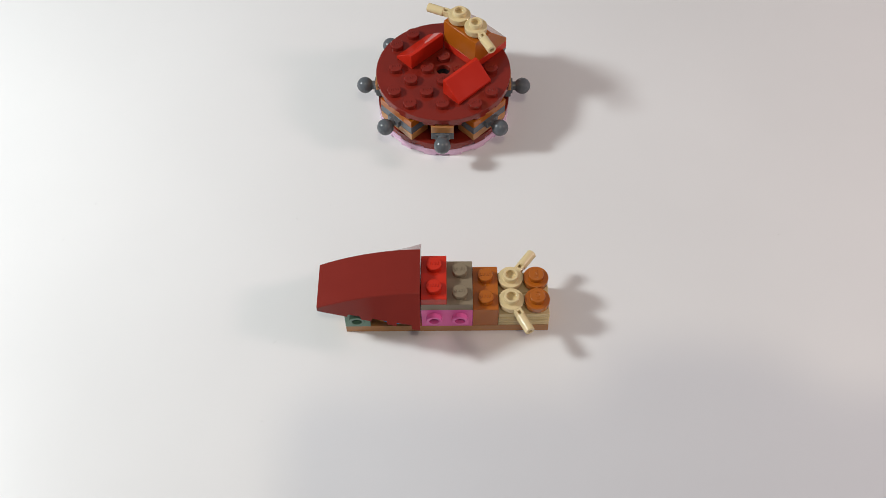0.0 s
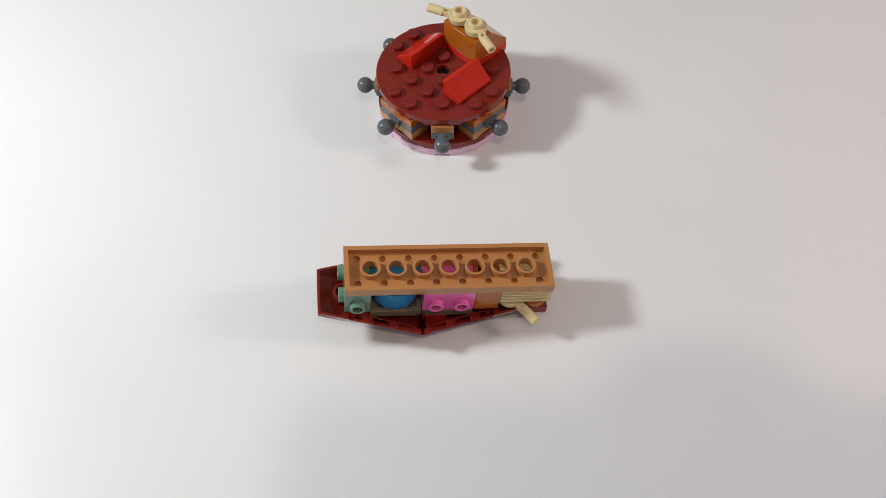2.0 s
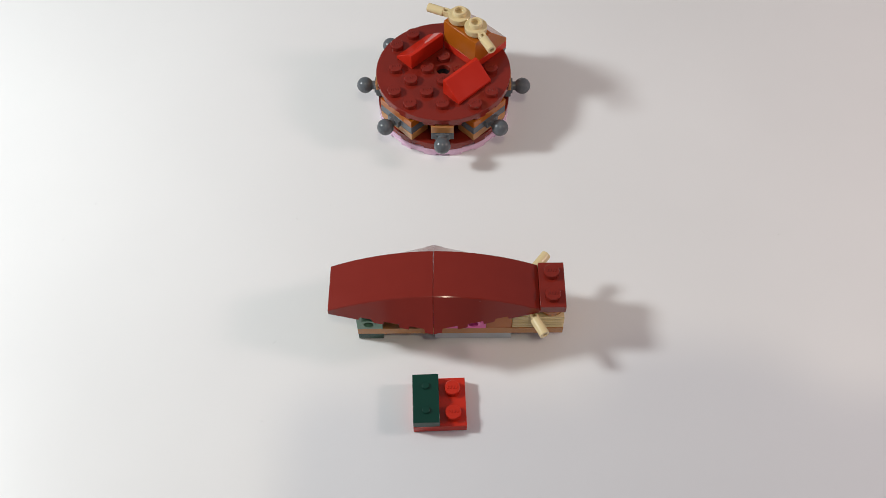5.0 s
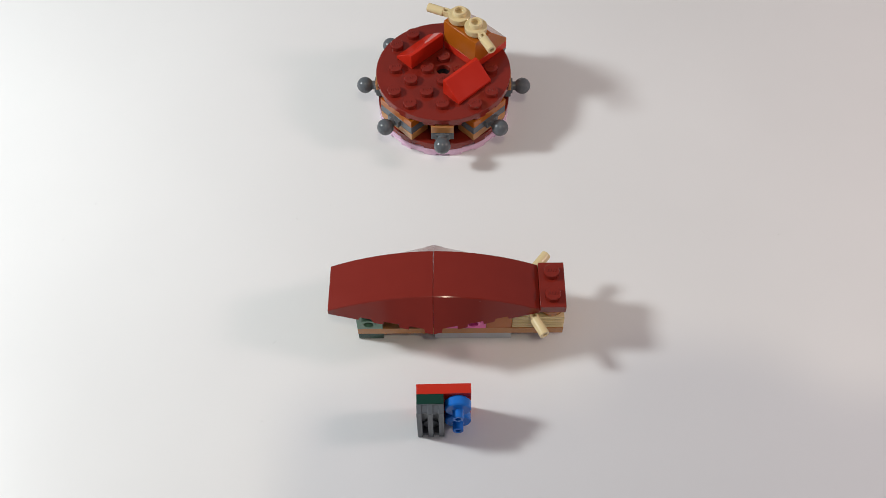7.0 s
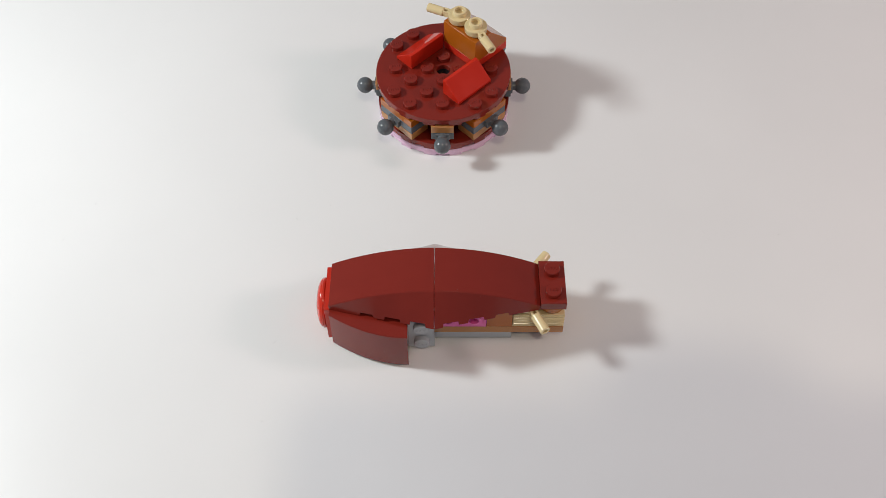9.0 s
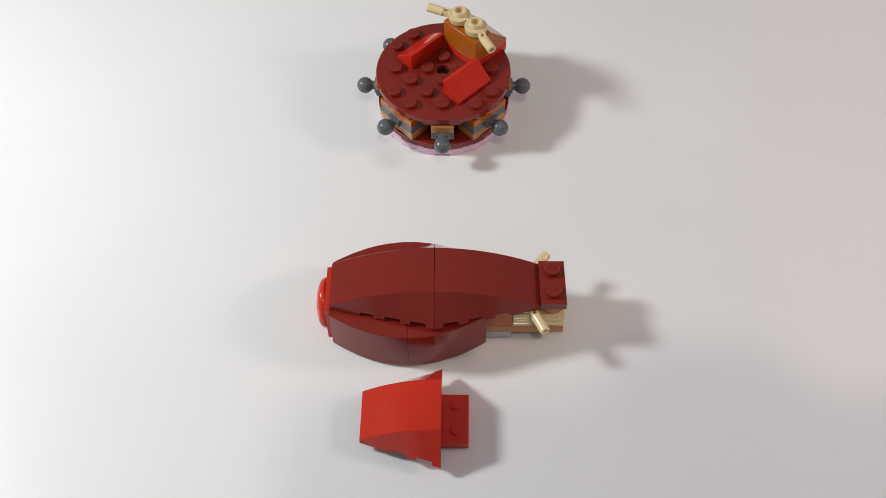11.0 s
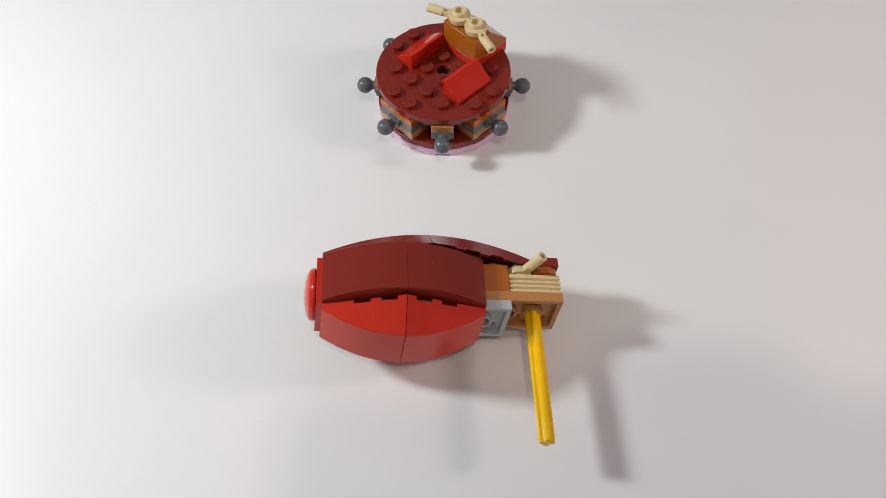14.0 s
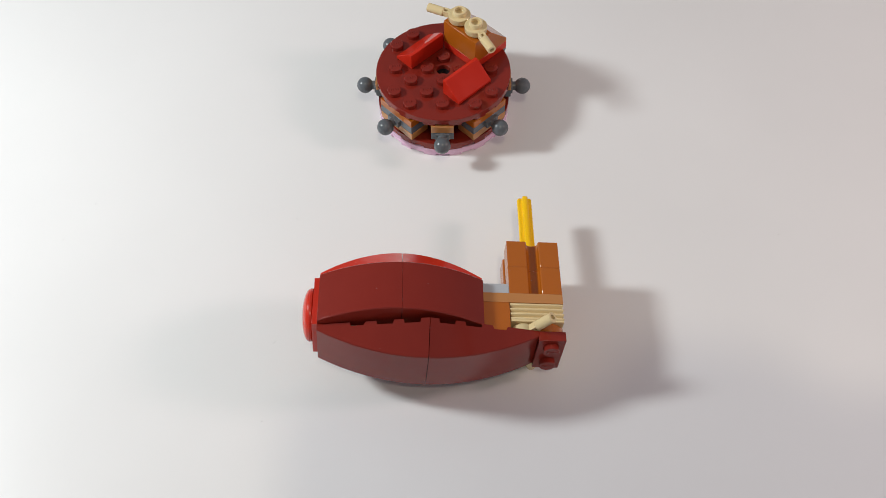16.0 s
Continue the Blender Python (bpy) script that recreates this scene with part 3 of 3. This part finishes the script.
shell(bm, 2, 2, 3.2, x0=24, y0=-8, z0=12.8)
in_pod("inner_plate", bm, DARK_TAN, "dark tan plate")
bm = bmesh.new()
shell(bm, 1, 2, 3.2, x0=24, y0=-8, z0=16.02)
in_pod("inner_plate", bm, RED, "red plate with two studs")
bm = bmesh.new()
shell(bm, 1, 2, 9.58, x0=40, y0=-8, z0=3.22)
in_pod("cross_brick", bm, BROWN_ORANGE, "dark orange brick with two studs")
for y in (-8, 0):
    bm = bmesh.new()
    grille_brick(bm, 48, y, 3.22)
    in_pod("grille_brick", bm, TAN, "tan brick with level ribs")
for y, way in ((-4, -64), (4, 53)):
    bm = bmesh.new()
    tap(bm, at(0, 0, 0), way)
    in_pod("tap_handle", bm, TAN, "tan round plate with a bar handle").matrix_basis = mm(52, y, 9.62)
    bm = bmesh.new()
    lathe(bm, ((0, 0), (2.9, 0), (3.0, 0.8), (3.85, 0.9), (3.95, 1.05), (3.95, 3.05), (3.8, 3.18), (0, 3.18)), None, 28)
    stud(bm, at(0, 0, 3.18, 0, 0, 90))
    in_pod("round_stud", bm, BROWN_ORANGE, "dark orange round one-stud plate").matrix_basis = mm(60, y, 9.62)

PIECES = {}


def movable(key, name, bm, material, label, parent=None):
    PIECES[key] = part(name, bm, material, parent or POD, label, 0.06 if name.endswith("shell") else 0.16, sharp=9 if name.endswith("shell") else 35)


for key in ("top_a", "top_b"):
    movable(key, "roof_shell", curved_shell(32, 8.0, cut=0.9, lined=True), DARK_RED, "dark red curved shell with flared skirts")
    stiffen(PIECES[key], 32, 8.0, DARK_RED)
for key, step in (("front_a", -1), ("front_b", 1), ("rear_a", 1), ("rear_b", -1)):
    movable(key, "side_shell", curved_shell(24, 0, step), DARK_RED, "dark red curved slope, smooth and glossy")
for key in ("belly_a", "belly_b"):
    movable(key, "belly_shell", curved_shell(24, 8.0, rise=1.0, cut=0.9, lined=True), RED, "bright red curved shell with flared skirts")
    stiffen(PIECES[key], 24, 8.0, RED)
bm = bmesh.new()
shell(bm, 2, 2, 3.16, studs=False, x0=-8, y0=-8, z0=-3.18)
part("joining_plate", bm, RED, PIECES["belly_a"], "red plate that joins two shells")
bm = bmesh.new()
shell(bm, 1, 2, 3.2, x0=-4, y0=-8)
movable("tail", "tail_plate", bm, DARK_RED, "dark red plate with two studs")
bm = bmesh.new()
shell(bm, 1, 2, 3.2, x0=-4, y0=-8)
movable("keel", "keel_plate", bm, DARK_GREEN, "dark green plate, one by two studs")
bm = bmesh.new()
shell(bm, 3, 2, 3.2, x0=-12, y0=-8)
movable("grey", "keel_plate", bm, LIGHT_GREY, "light grey plate, two by three studs")
for key in ("link_front", "link_rear"):
    bm = bmesh.new()
    shell(bm, 2, 2, 3.2, x0=-8, y0=-8)
    for v in bm.verts:
        if key == "link_front" and v.co.y > 6:
            v.co.y -= 1.9
        elif key == "link_rear" and v.co.y < -6:
            v.co.y += 1.9
    movable(key, "link_plate", bm, LIGHT_GREY, "light grey plate joining two shells")
bm = bmesh.new()
axle(bm, 48)
movable("axle", "axle", bm, YELLOW, "yellow cross-shaped axle")
for key in ("block_a", "block_b"):
    bm = bmesh.new()
    grooved_brick(bm)
    movable(key, "axle_brick", bm, BROWN_ORANGE, "dark orange brick with grooved sides")
bm = bmesh.new()
shell(bm, 2, 2, 3.2, x0=-8, y0=-8)
movable("nose", "nose_plate", bm, RED, "bright red plate, two by two studs")
NOSE = PIECES["nose"]
bm = bmesh.new()
shell(bm, 1, 2, 3.16, studs=False, x0=-4, y0=-8)
movable("nose_green", "spacer_plate", bm, DARK_GREEN, "dark green plate", NOSE)
bm = bmesh.new()
box(bm, -3.94, 3.94, -7.94, 7.94, 0.02, 0.3)
for x0, x1 in ((-3.94, -2.4), (-0.8, 0.8), (2.4, 3.94)):
    box(bm, x0, x1, -7.94, 7.94, 0.25, 3.18)
for y in (-7.75, 6.65):
    for x in (-2.45, 0.75):
        box(bm, x, x + 1.7, y, y + 1.1, 0.25, 2.6)
for y in (-4, 4):
    lathe(bm, ((2.35, 0.2), (2.35, 0.8), (2.2, 0.95), (0, 0.95)), at(0, y, 0), 24)
movable("nose_grille", "grille_tile", bm, DARK_GREY, "dark grey grille tile with long slots", NOSE)
for key in ("nose_blue_a", "nose_blue_b"):
    bm = bmesh.new()
    lathe(bm, ((0, 0.02), (3.0, 0.02), (3.0, 0.7), (3.8, 0.8), (3.93, 0.95), (3.93, 3.1), (3.6, 3.5), (1.75, 3.7), (1.6, 3.9), (1.6, 6.3), (1.5, 6.4), (0.8, 6.4), (0.75, 5.0), (0, 5.0)), None, 28)
    movable(key, "pin_stud", bm, BLUE, "blue round plate with a short pin", NOSE)
bm = bmesh.new()
lathe(bm, [(7.4, -0.02), (7.9, 0.3), (7.95, 1.0)] + [(7.8 * math.cos(a * math.pi / 20), 1.1 + 2.3 * math.sin(a * math.pi / 20)) for a in range(10)] + [(0, 3.4)], None, 48)
movable("nose_dome", "nose_dome", bm, RED, "glossy red shallow dome", NOSE)

# ---- how the things move: stop-motion steps every half second ----
POD_STEPS = [
    (-1.0, mm(0, 0, 0)),
    (1.15, mm(3.86, 10.76, 7.70, 55.25, 1.04, -2.06)),
    (1.65, mm(1.14, -0.9, 26.1, 181.10, 6.42, 5.07)),
    (2.65, mm(1.2, -1.5, 25.60, 181.10, 6.42, 5.07)),
    (3.15, mm(0.62, 6.43, 9.70, 60.77, 1.28, 0.34)),
    (3.65, mm(4.1, -2.8, 3.60, 1.2, -0.3, -0.23)),
    (8.15, mm(4.2, -2.5, 3.75, -2.45, 0.3, -0.35)),
    (11.65, mm(6.48, -3.14, 20.08, 87.78, 4.58, 4.63)),
    (12.15, mm(7.18, -1.89, 22.80, 176.73, -1.11, 0.79)),
    (12.65, mm(7.63, -1.34, 23.20, 177.30, 0.33, 0.97)),
    (13.15, mm(2.90, -10.66, 21.40, 268.94, 7.40, -1.16)),
    (13.65, mm(2.63, -13.13, 22.44, 269.28, 8.57, 2.56)),
    (14.15, mm(0.74, -11.72, 20.25, 272.63, 4.88, -0.48)),
    (14.65, mm(3.67, -12.96, 22.45, 270.09, 8.69, 1.91)),
    (15.15, mm(7.35, -18.0, 25.5, 177.5, 2.9, 0.25)),
    (15.65, mm(2.05, -9.61, 20.60, 88.66, 4.86, 0.36)),
]
HALF = mm(0, 0, 0, 0, 0, 180)
FRONT, REAR, BELLY = mm(16, -8, 4.8, 90), mm(16, 8, 4.8, -90), mm(16, 0, -3.2, 180)
BELLY_ON_TABLE = mm(30.3, -39.7, 3.2, 0, 0, -1.0)
PLATE_ON_TABLE = mm(29.52, -34.29, 0, 0, 0, 1.8)
# for each piece its waiting place beside the table's middle, then (time, "world" | "pod" | "nose", pose)
PIECE_STEPS = {
    "top_a": [(-1.0, "pod", mm(24, 0, 12.8))],
    "top_b": [(-1.0, "world", mm(230, -130, 0)), (0.15, "pod", mm(24, 0, 12.8) @ HALF)],
    "tail": [(-1.0, "world", mm(275, -130, 0)), (0.65, "pod", mm(60, 0, 12.83))],
    "keel": [(-1.0, "world", mm(290, -130, 0)), (2.15, "pod", mm(4, 0, -3.2))],
    "grey": [(-1.0, "world", mm(320, -130, 0)), (2.65, "pod", mm(36, 0, -3.2))],
    "nose": [(-1.0, "world", mm(230, -175, 0)), (4.15, "world", PLATE_ON_TABLE), (5.15, "world", mm(31.1, -33.9, 0, 0, 0, 1.4)), (6.65, "world", mm(30.9, -34.5, 8, 90, 0, 0.8)),
             (7.15, "world", mm(31.6, -38.7, 9.6, 180, 0, 2.2)), (7.65, "world", mm(31.0, -38.4, 9.6, 180, 0, 0.2)),
             (8.15, "pod", mm(-9.6, 0, 4.8) @ Matrix(((0, 0, 1, 0), (0, -1, 0, 0), (1, 0, 0, 0), (0, 0, 0, 1))))],
    "nose_green": [(-1.0, "world", mm(255, -175, 0)), (4.65, "nose", mm(-4, 0, 3.2))],
    "nose_grille": [(-1.0, "world", mm(268, -175, 0)), (5.15, "nose", mm(-4, 0, 6.38))],
    "nose_blue_a": [(-1.0, "world", mm(282, -178, 0)), (5.65, "nose", mm(4, 4, 3.2))],
    "nose_blue_b": [(-1.0, "world", mm(294, -178, 0)), (6.15, "nose", mm(4, -4, 3.2))],
    "nose_dome": [(-1.0, "world", mm(312, -176, 0)), (7.65, "nose", mm(0, 0, -0.03, 180))],
    "front_a": [(-1.0, "world", mm(340, -176, 8, 90)), (8.65, "pod", FRONT)],
    "link_front": [(-1.0, "world", mm(355, -150, 8, 90)), (8.65, "pod", FRONT @ mm(0, 0, 0))],
    "front_b": [(-1.0, "world", mm(370, -176, 8, 90) @ HALF), (9.15, "pod", FRONT @ HALF)],
    "rear_a": [(-1.0, "world", mm(255, -215, 8, -90)), (9.65, "pod", REAR)],
    "link_rear": [(-1.0, "world", mm(275, -240, 8, -90)), (9.65, "pod", REAR @ mm(0, 0, 0))],
    "rear_b": [(-1.0, "world", mm(290, -215, 8, -90) @ HALF), (10.15, "pod", REAR @ HALF)],
    "belly_a": [(-1.0, "world", mm(350, -220, 3.2)), (10.65, "world", BELLY_ON_TABLE), (12.65, "pod", BELLY)],
    "belly_b": [(-1.0, "world", mm(350.2, -220, 3.2) @ HALF), (11.15, "world", BELLY_ON_TABLE @ HALF), (12.65, "pod", BELLY @ HALF)],
    "axle": [(-1.0, "world", mm(400, -180, 2.4, 90)), (13.65, "pod", mm(56, 0, -42.0))],
    "block_a": [(-1.0, "world", mm(420, -220, 0)), (14.15, "pod", mm(56, 0, -9.6))],
    "block_b": [(-1.0, "world", mm(450, -220, 0)), (14.65, "pod", mm(56, 0, -19.2))],
}


def blend(a, b, f):
    """The pose between a and b, lifted a little on the way."""
    p, q, _ = a.decompose()
    r, s, _ = b.decompose()
    far = (p - r).length + 0.03 * q.rotation_difference(s).angle
    return Matrix.LocRotScale(p.lerp(r, f) + Vector((0, 0, 0.5 * min(far, 0.06) * math.sin(math.pi * f))), q.slerp(s, f), None)


def stepped(steps, t, place):
    """The pose at t: it rests between the steps and jumps at each of them, by way of one pose between where the turn is wide."""
    now = 0
    for k, s in enumerate(steps):
        if t > s[0]:
            now = k
    b = place(steps[now])
    if now and t < steps[now][0] + 0.04:
        a = place(steps[now - 1])
        if a.to_quaternion().rotation_difference(b.to_quaternion()).angle > radians(84):
            return blend(a, b, 0.5)
    return b


def pod_at(t):
    return stepped(POD_STEPS, t, lambda s: s[1])


def piece_at(key, t):
    def place(s):
        base = {"world": lambda: Matrix(), "pod": lambda: pod_at(t), "nose": lambda: piece_at("nose", t)}[s[1]]()
        return base @ s[2]
    return stepped(PIECE_STEPS[key], t, place)


def motions():
    turns = sorted({s[0] for s in POD_STEPS[1:]} | {s[0] for steps in PIECE_STEPS.values() for s in steps[1:]})
    times = [0.0] + [t + d for t in turns for d in (-0.05, -1 / 60, 1 / 60, 0.05)] + [16.0]
    own = [0.0] + [s[0] + d for s in POD_STEPS[1:] for d in (-0.05, -1 / 60, 1 / 60, 0.05)] + [16.0]
    walk(POD, [(t, pod_at(t)) for t in own])
    far, near = mm(420, -150, 0), mm(77.0, -26.3, 0)
    walk(CRUMB, [(0.0, far), (14.13, far), (14.17, near), (14.63, near), (14.67, far), (16.0, far)])
    for key, ob in PIECES.items():
        rows = []
        for t in times:
            base = piece_at("nose", t) if ob.parent == NOSE else pod_at(t)
            rows.append((t, base.inverted() @ piece_at(key, t)))
        walk(ob, rows)


motions()
